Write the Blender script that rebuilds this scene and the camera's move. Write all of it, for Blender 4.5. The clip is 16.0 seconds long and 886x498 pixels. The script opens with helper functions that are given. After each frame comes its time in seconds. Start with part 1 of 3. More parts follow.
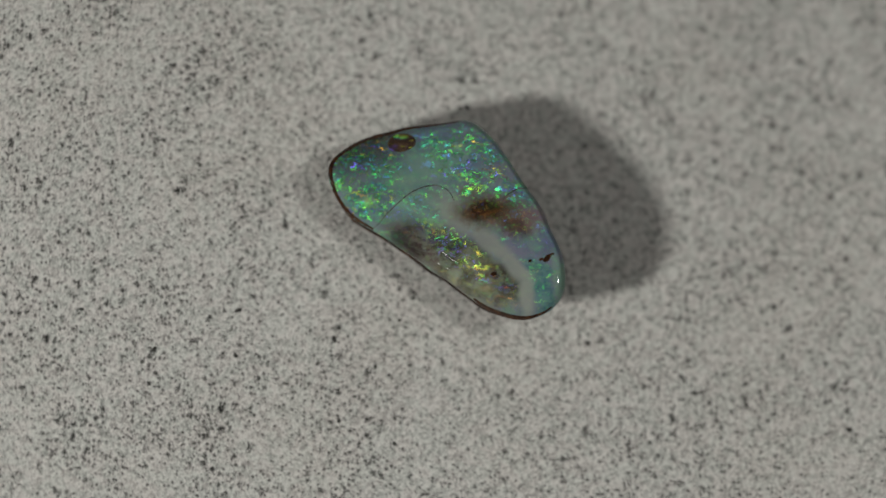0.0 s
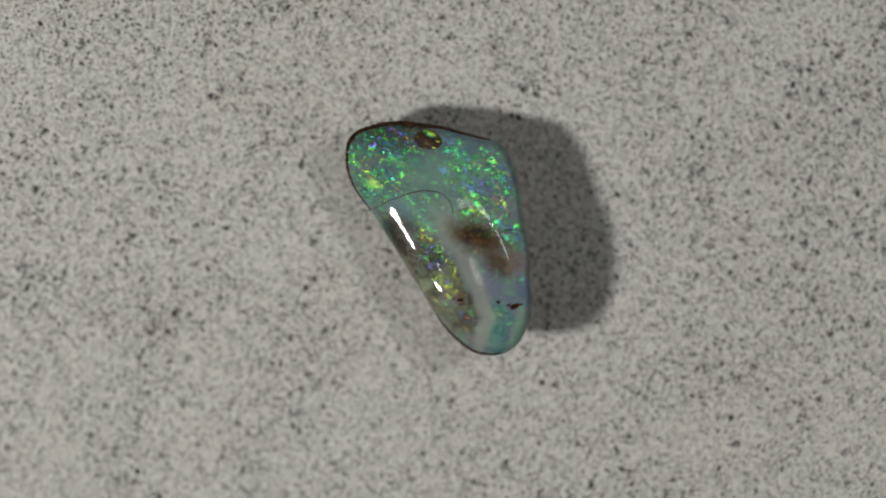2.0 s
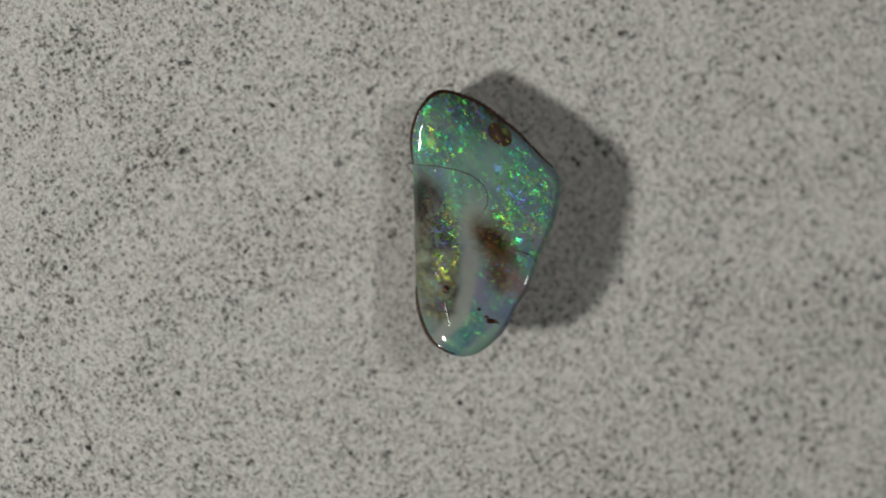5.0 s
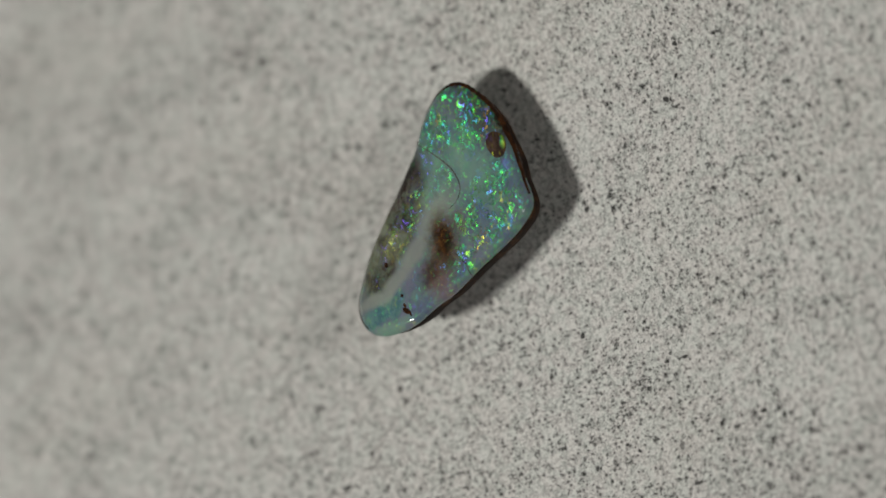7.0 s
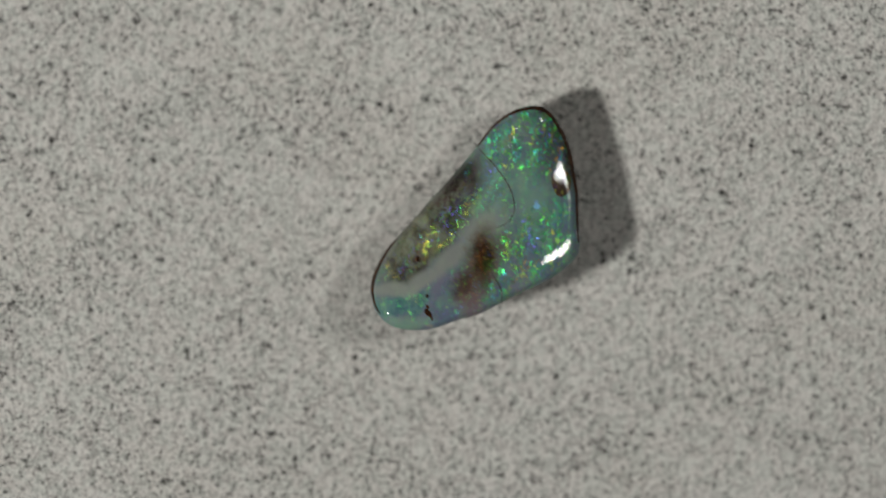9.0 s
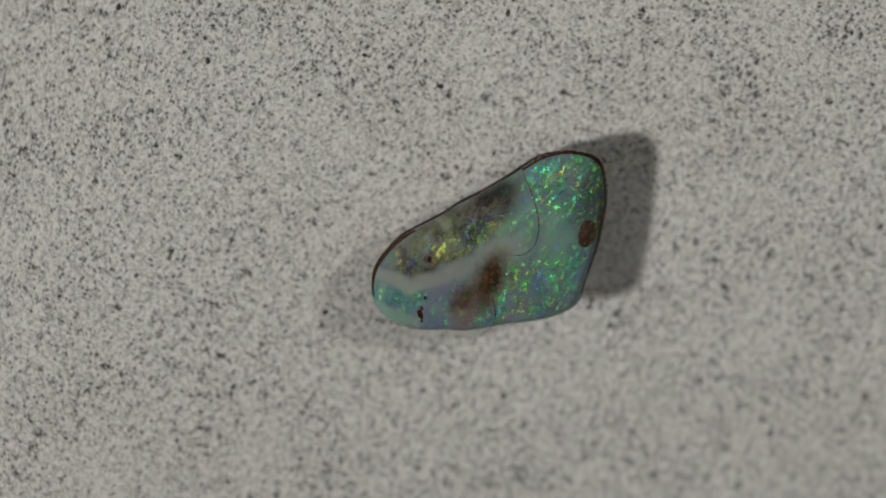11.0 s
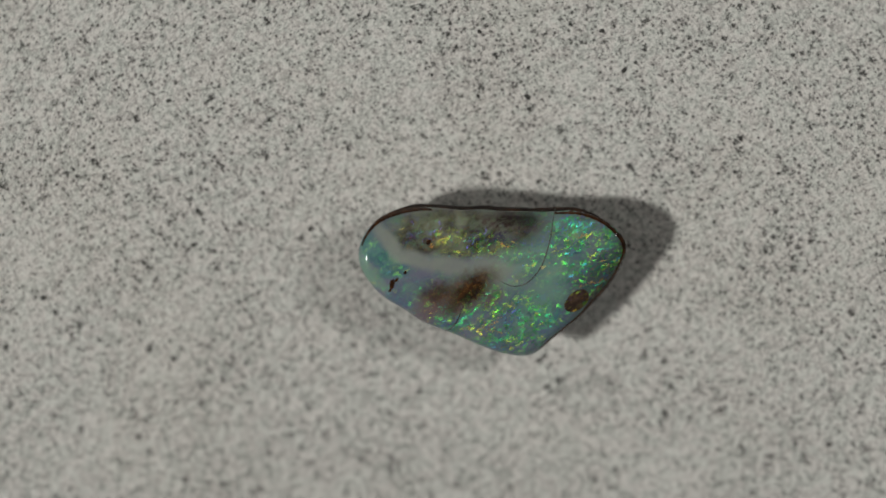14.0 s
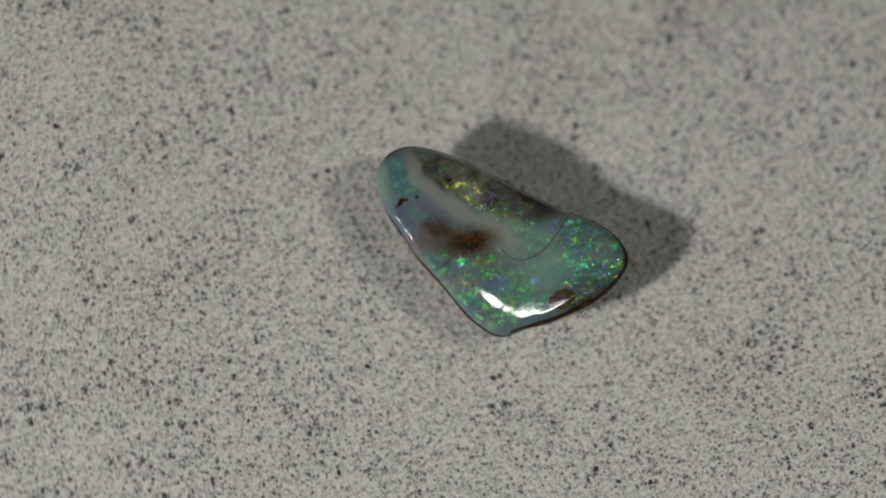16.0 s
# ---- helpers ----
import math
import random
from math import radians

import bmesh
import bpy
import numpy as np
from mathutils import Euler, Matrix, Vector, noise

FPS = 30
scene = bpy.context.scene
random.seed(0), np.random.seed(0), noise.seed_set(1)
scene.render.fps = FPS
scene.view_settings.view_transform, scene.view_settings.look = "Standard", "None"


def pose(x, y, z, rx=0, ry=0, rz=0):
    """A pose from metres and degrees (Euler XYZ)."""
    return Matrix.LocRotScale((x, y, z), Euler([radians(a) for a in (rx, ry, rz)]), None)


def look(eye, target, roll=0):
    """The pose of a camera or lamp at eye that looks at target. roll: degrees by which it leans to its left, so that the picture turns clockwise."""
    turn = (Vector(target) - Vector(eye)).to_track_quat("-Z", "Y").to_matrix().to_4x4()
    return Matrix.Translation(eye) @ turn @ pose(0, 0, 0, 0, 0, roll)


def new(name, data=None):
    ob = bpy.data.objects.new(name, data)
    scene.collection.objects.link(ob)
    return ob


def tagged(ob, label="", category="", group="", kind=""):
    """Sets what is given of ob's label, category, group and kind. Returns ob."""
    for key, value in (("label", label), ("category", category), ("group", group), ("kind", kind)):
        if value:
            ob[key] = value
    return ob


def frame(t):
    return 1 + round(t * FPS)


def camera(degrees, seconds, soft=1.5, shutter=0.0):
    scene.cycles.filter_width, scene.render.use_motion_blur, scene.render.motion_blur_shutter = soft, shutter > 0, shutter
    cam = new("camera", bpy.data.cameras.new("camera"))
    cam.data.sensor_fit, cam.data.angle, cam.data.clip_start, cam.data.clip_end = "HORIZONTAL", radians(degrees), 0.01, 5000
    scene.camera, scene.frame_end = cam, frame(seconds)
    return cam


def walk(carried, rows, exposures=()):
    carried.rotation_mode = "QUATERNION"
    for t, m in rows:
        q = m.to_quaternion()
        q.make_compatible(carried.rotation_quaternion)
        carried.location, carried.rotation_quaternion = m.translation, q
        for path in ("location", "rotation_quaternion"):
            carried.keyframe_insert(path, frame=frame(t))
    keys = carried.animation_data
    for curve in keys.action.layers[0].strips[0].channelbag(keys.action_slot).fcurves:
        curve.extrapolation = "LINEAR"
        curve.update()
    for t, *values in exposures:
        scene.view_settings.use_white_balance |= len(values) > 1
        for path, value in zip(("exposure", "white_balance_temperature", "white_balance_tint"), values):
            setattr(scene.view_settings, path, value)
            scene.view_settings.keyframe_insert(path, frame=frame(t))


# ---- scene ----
# Sizes below are in millimetres; the built meshes are in metres.
MM = 0.001
EYE_HEIGHT = 420 * MM

cam = camera(10.32, 16.0, 1.7, 0.5)
cam.data.dof.use_dof = True
cam.data.dof.focus_distance = 414.7 * MM
cam.data.dof.aperture_fstop = 9.0
CAMERA_POSE = pose(0, 0, EYE_HEIGHT)
walk(cam, [(0.0, CAMERA_POSE), (16.0, CAMERA_POSE)])

# The dish rocks on its round base while it turns: seconds, place (mm), lean about its own x and y, turn (degrees).
ROCKING = [
    (0.0, 1.60, 2.52, -0.18, -9.83, 8.03, -1.90),
    (0.1, 1.72, 2.65, -0.26, -11.08, 8.73, -2.98),
    (0.2, 1.76, 2.63, -0.18, -9.90, 8.16, -4.05),
    (0.3, 1.71, 2.47, 0.06, -6.38, 6.34, -5.12),
    (0.4, 1.58, 2.20, 0.44, -0.89, 3.43, -6.19),
    (0.5, 1.40, 1.88, 0.90, 5.90, -0.23, -7.26),
    (0.6, 1.20, 1.54, 1.19, 12.94, -3.94, -8.27),
    (0.7, 1.01, 1.26, 1.44, 18.94, -7.13, -9.27),
    (0.8, 0.88, 1.08, 1.58, 22.68, -9.12, -10.27),
    (0.9, 0.83, 1.03, 1.58, 23.39, -9.47, -11.27),
    (1.0, 0.89, 1.11, 1.42, 20.92, -8.09, -12.27),
    (1.1, 1.06, 1.32, 1.24, 15.90, -5.43, -13.36),
    (1.2, 1.30, 1.61, 0.96, 9.35, -1.96, -14.45),
    (1.3, 1.60, 1.92, 0.63, 2.54, 1.66, -15.54),
    (1.4, 1.90, 2.22, 0.32, -3.39, 4.81, -16.63),
    (1.5, 2.16, 2.45, 0.09, -7.61, 7.09, -17.72),
    (1.6, 2.33, 2.57, -0.11, -9.78, 8.27, -18.79),
    (1.7, 2.39, 2.58, -0.14, -9.55, 8.22, -19.86),
    (1.8, 2.33, 2.47, -0.03, -6.92, 6.89, -20.92),
    (1.9, 2.17, 2.26, 0.21, -2.14, 4.40, -21.99),
    (2.0, 1.92, 2.01, 0.52, 4.22, 1.00, -23.06),
    (2.1, 1.65, 1.75, 0.85, 11.20, -2.74, -24.11),
    (2.2, 1.39, 1.53, 1.12, 17.61, -6.23, -25.16),
    (2.3, 1.20, 1.38, 1.28, 22.16, -8.75, -26.21),
    (2.4, 1.11, 1.32, 1.30, 23.90, -9.74, -27.26),
    (2.5, 1.16, 1.36, 1.17, 22.42, -9.00, -28.31),
    (2.6, 1.33, 1.48, 1.01, 18.21, -6.77, -29.37),
    (2.7, 1.62, 1.67, 0.76, 12.04, -3.49, -30.42),
    (2.8, 1.98, 1.89, 0.47, 5.15, 0.18, -31.48),
    (2.9, 2.35, 2.10, 0.21, -1.24, 3.58, -32.54),
    (3.0, 2.67, 2.28, 0.03, -6.18, 6.23, -33.59),
    (3.1, 2.91, 2.37, -0.20, -9.18, 7.82, -34.64),
    (3.2, 3.01, 2.38, -0.27, -9.81, 8.19, -35.69),
    (3.3, 2.97, 2.31, -0.20, -8.02, 7.30, -36.73),
    (3.4, 2.79, 2.18, -0.01, -3.96, 5.18, -37.78),
    (3.5, 2.52, 2.00, 0.25, 1.93, 2.04, -38.83),
    (3.6, 2.25, 1.84, 0.78, 8.00, -0.75, -39.92),
    (3.7, 1.99, 1.70, 1.26, 13.96, -3.55, -41.01),
    (3.8, 1.74, 1.58, 1.44, 19.30, -6.55, -42.05),
    (3.9, 1.60, 1.51, 1.49, 22.11, -8.20, -43.10),
    (4.0, 1.60, 1.50, 1.38, 21.77, -8.14, -44.14),
    (4.1, 1.76, 1.54, 1.14, 18.35, -6.41, -45.19),
    (4.2, 2.05, 1.63, 0.81, 12.58, -3.42, -46.24),
    (4.3, 2.43, 1.73, 0.45, 5.63, 0.20, -47.28),
    (4.4, 2.83, 1.83, 0.11, -1.24, 3.78, -48.33),
    (4.5, 3.21, 1.91, -0.14, -6.97, 6.76, -49.37),
    (4.6, 3.49, 1.96, -0.26, -10.80, 8.77, -50.42),
    (4.7, 3.64, 1.96, -0.24, -12.36, 9.62, -51.46),
    (4.8, 3.63, 1.93, -0.06, -11.48, 9.21, -52.51),
    (4.9, 3.47, 1.87, 0.23, -8.25, 7.55, -53.56),
    (5.0, 3.19, 1.79, 0.59, -3.00, 4.77, -54.60),
    (5.1, 2.84, 1.71, 0.95, 3.60, 1.21, -55.65),
    (5.2, 2.48, 1.64, 1.26, 10.53, -2.59, -56.69),
    (5.3, 2.17, 1.59, 1.47, 16.51, -5.94, -57.74),
    (5.4, 1.98, 1.55, 1.54, 20.33, -8.13, -58.78),
    (5.5, 1.94, 1.54, 1.46, 21.14, -8.70, -59.83),
    (5.6, 2.05, 1.53, 1.25, 18.77, -7.54, -60.88),
    (5.7, 2.31, 1.53, 0.94, 13.72, -4.94, -61.92),
    (5.8, 2.68, 1.52, 0.60, 7.03, -1.46, -62.97),
    (5.9, 3.08, 1.54, 0.04, 1.54, 1.95, -64.18),
    (6.0, 3.47, 1.55, -0.44, -3.15, 4.95, -65.40),
    (6.1, 3.78, 1.51, -0.79, -7.67, 7.32, -66.46),
    (6.2, 3.96, 1.47, -1.00, -10.02, 8.58, -67.53),
    (6.3, 3.99, 1.43, -1.06, -9.96, 8.61, -68.59),
    (6.4, 3.86, 1.40, -1.00, -7.50, 7.37, -69.66),
    (6.5, 3.59, 1.40, -0.87, -2.86, 4.95, -70.72),
    (6.6, 3.25, 1.42, -0.46, 3.30, 1.62, -71.82),
    (6.7, 2.88, 1.45, -0.09, 10.19, -2.16, -72.93),
    (6.8, 2.55, 1.49, 0.18, 16.61, -5.74, -74.03),
    (6.9, 2.32, 1.52, 0.31, 21.27, -8.41, -75.14),
    (7.0, 2.22, 1.53, 0.31, 23.17, -9.60, -76.24),
    (7.1, 2.30, 1.51, 0.29, 21.89, -8.96, -77.22),
    (7.2, 2.53, 1.45, 0.17, 17.67, -6.73, -78.20),
    (7.3, 2.87, 1.36, 0.00, 11.39, -3.40, -79.18),
    (7.4, 3.27, 1.24, -0.16, 4.30, 0.36, -80.15),
    (7.5, 3.67, 1.11, -0.25, -2.38, 3.91, -81.13),
    (7.6, 3.99, 0.98, -0.49, -7.63, 6.59, -82.21),
    (7.7, 4.20, 0.87, -0.59, -10.86, 8.24, -83.29),
    (7.8, 4.27, 0.81, -0.55, -11.74, 8.69, -84.37),
    (7.9, 4.18, 0.81, -0.39, -10.18, 7.86, -85.45),
    (8.0, 3.96, 0.86, -0.15, -6.34, 5.81, -86.52),
    (8.1, 3.65, 0.95, 0.21, -0.33, 2.78, -87.62),
    (8.2, 3.29, 1.08, 0.53, 6.78, -0.91, -88.72),
    (8.3, 2.95, 1.21, 0.78, 13.86, -4.65, -89.82),
    (8.4, 2.70, 1.32, 0.92, 19.65, -7.73, -90.92),
    (8.5, 2.56, 1.37, 0.92, 22.98, -9.50, -92.02),
    (8.6, 2.58, 1.37, 0.82, 22.84, -9.53, -92.99),
    (8.7, 2.73, 1.28, 0.60, 19.59, -7.86, -93.95),
    (8.8, 3.01, 1.13, 0.30, 13.92, -4.89, -94.91),
    (8.9, 3.34, 0.92, -0.05, 6.96, -1.24, -95.87),
    (9.0, 3.70, 0.69, -0.38, -0.01, 2.42, -96.83),
    (9.1, 3.98, 0.48, 0.09, -6.67, 5.41, -97.96),
    (9.2, 4.18, 0.32, 0.67, -11.49, 7.46, -99.08),
    (9.3, 4.28, 0.21, 0.68, -13.15, 8.51, -100.12),
    (9.4, 4.25, 0.20, 0.80, -12.38, 8.30, -101.16),
    (9.5, 4.10, 0.27, 1.01, -9.24, 6.84, -102.20),
    (9.6, 3.86, 0.43, 1.25, -4.04, 4.24, -103.24),
    (9.7, 3.58, 0.64, 1.48, 2.58, 0.83, -104.28),
    (9.8, 3.30, 0.86, 1.66, 9.62, -2.88, -105.32),
    (9.9, 3.07, 1.05, 1.73, 15.82, -6.18, -106.36),
    (10.0, 2.93, 1.17, 1.69, 19.94, -8.39, -107.41),
    (10.1, 2.91, 1.20, 1.51, 21.10, -9.00, -108.45),
    (10.2, 3.00, 1.11, 1.23, 19.06, -7.87, -109.49),
    (10.3, 3.19, 0.92, 0.89, 14.28, -5.26, -110.53),
    (10.4, 3.44, 0.65, 0.51, 7.78, -1.73, -111.57),
    (10.5, 3.71, 0.34, 0.14, 0.81, 2.05, -112.61),
    (10.6, 3.96, 0.03, -0.14, -5.44, 5.45, -113.65),
    (10.7, 4.15, -0.23, -0.33, -10.08, 8.02, -114.69),
    (10.8, 4.25, -0.40, -0.38, -12.59, 9.51, -115.73),
    (10.9, 4.25, -0.45, -0.30, -12.70, 9.76, -116.77),
    (11.0, 4.16, -0.38, -0.10, -10.39, 8.74, -117.82),
    (11.1, 3.99, -0.19, 0.19, -5.88, 6.53, -118.86),
    (11.2, 3.78, 0.07, 0.52, 0.33, 3.35, -119.90),
    (11.3, 3.56, 0.35, 0.86, 7.35, -0.32, -120.94),
    (11.4, 3.36, 0.66, 1.19, 14.10, -4.08, -121.95),
    (11.5, 3.21, 0.89, 1.44, 19.20, -6.99, -122.95),
    (11.6, 3.16, 0.96, 1.52, 21.58, -8.23, -123.97),
    (11.7, 3.20, 0.90, 1.49, 20.77, -7.73, -124.99),
    (11.8, 3.31, 0.70, 1.36, 16.98, -5.63, -126.01),
    (11.9, 3.46, 0.40, 1.18, 11.05, -2.37, -127.03),
    (12.0, 3.63, 0.03, 0.97, 4.19, 1.38, -128.05),
    (12.1, 3.79, -0.34, 0.72, -2.64, 4.83, -129.17),
    (12.2, 3.92, -0.67, 0.52, -8.16, 7.60, -130.29),
    (12.3, 3.99, -0.90, 0.42, -11.68, 9.35, -131.41),
    (12.4, 3.99, -1.00, 0.42, -12.87, 9.91, -132.53),
    (12.5, 3.94, -0.95, 0.52, -11.63, 9.20, -133.66),
    (12.6, 3.83, -0.77, 0.70, -7.91, 7.31, -134.63),
    (12.7, 3.69, -0.50, 0.94, -2.27, 4.35, -135.61),
    (12.8, 3.55, -0.17, 1.20, 4.54, 0.70, -136.58),
    (12.9, 3.43, 0.15, 1.44, 11.43, -3.06, -137.55),
    (13.0, 3.35, 0.40, 1.62, 17.12, -6.21, -138.53),
    (13.1, 3.31, 0.52, 1.74, 20.57, -8.11, -139.58),
    (13.2, 3.31, 0.51, 1.76, 20.93, -8.34, -140.64),
    (13.3, 3.35, 0.35, 1.67, 18.15, -6.86, -141.69),
    (13.4, 3.41, 0.06, 1.50, 12.86, -4.03, -142.74),
    (13.5, 3.47, -0.32, 1.28, 6.19, -0.47, -143.80),
    (13.6, 3.53, -0.71, 1.02, -0.89, 3.22, -144.90),
    (13.7, 3.56, -1.07, 0.78, -6.97, 6.40, -146.01),
    (13.8, 3.57, -1.34, 0.59, -11.26, 8.65, -147.12),
    (13.9, 3.56, -1.48, 0.49, -13.31, 9.76, -148.23),
    (14.0, 3.52, -1.46, 0.48, -12.94, 9.62, -149.33),
    (14.1, 3.47, -1.32, 0.44, -10.10, 8.09, -150.31),
    (14.2, 3.42, -1.07, 0.48, -5.17, 5.41, -151.29),
    (14.3, 3.38, -0.74, 0.59, 1.25, 1.88, -152.27),
    (14.4, 3.36, -0.41, 0.73, 8.18, -2.00, -153.25),
    (14.5, 3.35, -0.13, 0.85, 14.37, -5.53, -154.22),
    (14.6, 3.34, 0.05, 1.09, 18.73, -8.00, -155.28),
    (14.7, 3.34, 0.09, 1.24, 20.18, -8.90, -156.34),
    (14.8, 3.33, -0.02, 1.29, 18.43, -8.07, -157.39),
    (14.9, 3.31, -0.26, 1.24, 13.87, -5.72, -158.45),
    (15.0, 3.28, -0.61, 1.09, 7.50, -2.40, -159.51),
    (15.1, 3.22, -0.99, 0.90, 0.51, 1.58, -160.60),
    (15.2, 3.15, -1.37, 0.68, -5.86, 5.22, -161.70),
    (15.3, 3.07, -1.67, 0.46, -10.67, 8.07, -162.80),
    (15.4, 3.00, -1.85, 0.30, -13.37, 9.83, -163.89),
    (15.5, 2.96, -1.89, 0.22, -13.69, 10.38, -164.99),
    (15.6, 2.94, -1.78, 0.25, -11.50, 9.06, -165.99),
    (15.7, 2.96, -1.55, 0.40, -7.08, 6.53, -167.00),
    (15.8, 3.00, -1.25, 0.66, -0.92, 3.02, -168.00),
    (15.9, 3.07, -0.92, 0.98, 6.15, -1.04, -169.01),
    (16.0, 3.14, -0.63, 1.34, 12.95, -5.01, -170.01),
]


def rocking_pose(x, y, z, lean_x, lean_y, turn):
    lean = Vector((radians(lean_x), radians(lean_y), 0))
    return Matrix.Translation((x * MM, y * MM, z * MM)) @ pose(0, 0, 0, 0, 0, turn) @ Matrix.Rotation(lean.length, 4, lean)


# ---- world and lamps ----
world = bpy.data.worlds.new("dim_room")
scene.world = world
world.use_nodes = True
world.node_tree.nodes["Background"].inputs[0].default_value = (0.95, 0.97, 1.0, 1)
world.node_tree.nodes["Background"].inputs[1].default_value = 0.003


def strip_lamp(name, eye, target, length, width, watts, colour, roll=0):
    lamp = bpy.data.lights.new(name, "AREA")
    lamp.shape, lamp.size, lamp.size_y = "RECTANGLE", width, length
    lamp.energy, lamp.color = watts, colour
    ob = new(name, lamp)
    ob.matrix_world = look(eye, target, roll)
    return ob


WARM = (1.0, 0.985, 0.94)
strip_lamp("lamp_key", (-0.241, -0.078, 0.281), (0, 0, 0), 0.036, 0.032, 0.85, WARM)
strip_lamp("lamp_fill", (0.187, 0.054, 0.324), (0, 0, 0), 0.04, 0.03, 0.24, WARM)
strip_lamp("lamp_overhead", (-0.147, 0.045, 0.345), (0, 0, 0), 0.012, 0.009, 0.008, WARM)
scene.view_settings.exposure = 0.0


# ---- materials ----
class Nodes:
    """Short forms for building one node material."""

    def __init__(self, name):
        self.material = bpy.data.materials.new(name)
        self.material.use_nodes = True
        self.tree = self.material.node_tree
        self.shader = self.tree.nodes["Principled BSDF"]
        self.coords = self.add("ShaderNodeTexCoord").outputs["Object"]

    def add(self, kind, **values):
        node = self.tree.nodes.new(kind)
        for key, value in values.items():
            node.inputs[key.replace("_", " ")].default_value = value
        return node

    def join(self, a, b):
        self.tree.links.new(a, b)

    def give(self, socket, value):
        if isinstance(value, bpy.types.NodeSocket):
            self.join(value, socket)
        elif isinstance(value, tuple) and len(value) == 3 and socket.type == "RGBA":
            socket.default_value = (*value, 1)
        else:
            socket.default_value = value

    def set(self, key, value):
        self.give(self.shader.inputs[key], value)

    def math(self, op, a, b=0.0, c=0.0, clamp=False):
        node = self.add("ShaderNodeMath")
        node.operation, node.use_clamp = op, clamp
        for n, v in enumerate((a, b, c)):
            self.give(node.inputs[n], v)
        return node.outputs[0]

    def vec(self, op, a, b=(0, 0, 0)):
        node = self.add("ShaderNodeVectorMath")
        node.operation = op
        self.give(node.inputs[0], a)
        self.give(node.inputs[1], b)
        return node.outputs["Value" if op in ("LENGTH", "DISTANCE", "DOT_PRODUCT") else 0]

    def noise(self, per_mm, detail=3.0, rough=0.55, at=None, stretch=0.0):
        node = self.add("ShaderNodeTexNoise", Scale=per_mm * 1000, Detail=detail, Roughness=rough, Distortion=stretch)
        self.join(at or self.coords, node.inputs["Vector"])
        return node

    def cells(self, per_mm, at=None, feature="F1"):
        node = self.add("ShaderNodeTexVoronoi", Scale=per_mm * 1000)
        node.feature, node.voronoi_dimensions = feature, "2D"
        self.join(at or self.coords, node.inputs["Vector"])
        return node

    def ramp(self, value, stops, smooth=False):
        node = self.add("ShaderNodeValToRGB")
        ramp = node.color_ramp
        ramp.interpolation = "EASE" if smooth else "LINEAR"
        for n, (place, colour) in enumerate(stops):
            e = ramp.elements[n] if n < 2 else ramp.elements.new(place)
            e.position = place
            e.color = (*colour, 1) if isinstance(colour, tuple) else (colour, colour, colour, 1)
        self.give(node.inputs[0], value)
        return node.outputs[0]

    def step(self, value, low, high):
        node = self.add("ShaderNodeMapRange")
        node.interpolation_type = "SMOOTHSTEP"
        self.give(node.inputs["Value"], value)
        self.give(node.inputs["From Min"], low)
        self.give(node.inputs["From Max"], high)
        return node.outputs["Result"]

    def mix(self, factor, a, b, blend="MIX"):
        node = self.add("ShaderNodeMix")
        node.data_type, node.blend_type = "RGBA", blend
        for key, value in zip((0, 6, 7), (factor, a, b)):
            self.give(node.inputs[key], value)
        return node.outputs[2]

    def bump(self, height, strength, distance, normal=None):
        node = self.add("ShaderNodeBump", Strength=strength, Distance=distance)
        self.join(height, node.inputs["Height"])
        if normal:
            self.join(normal, node.inputs["Normal"])
        return node.outputs[0]


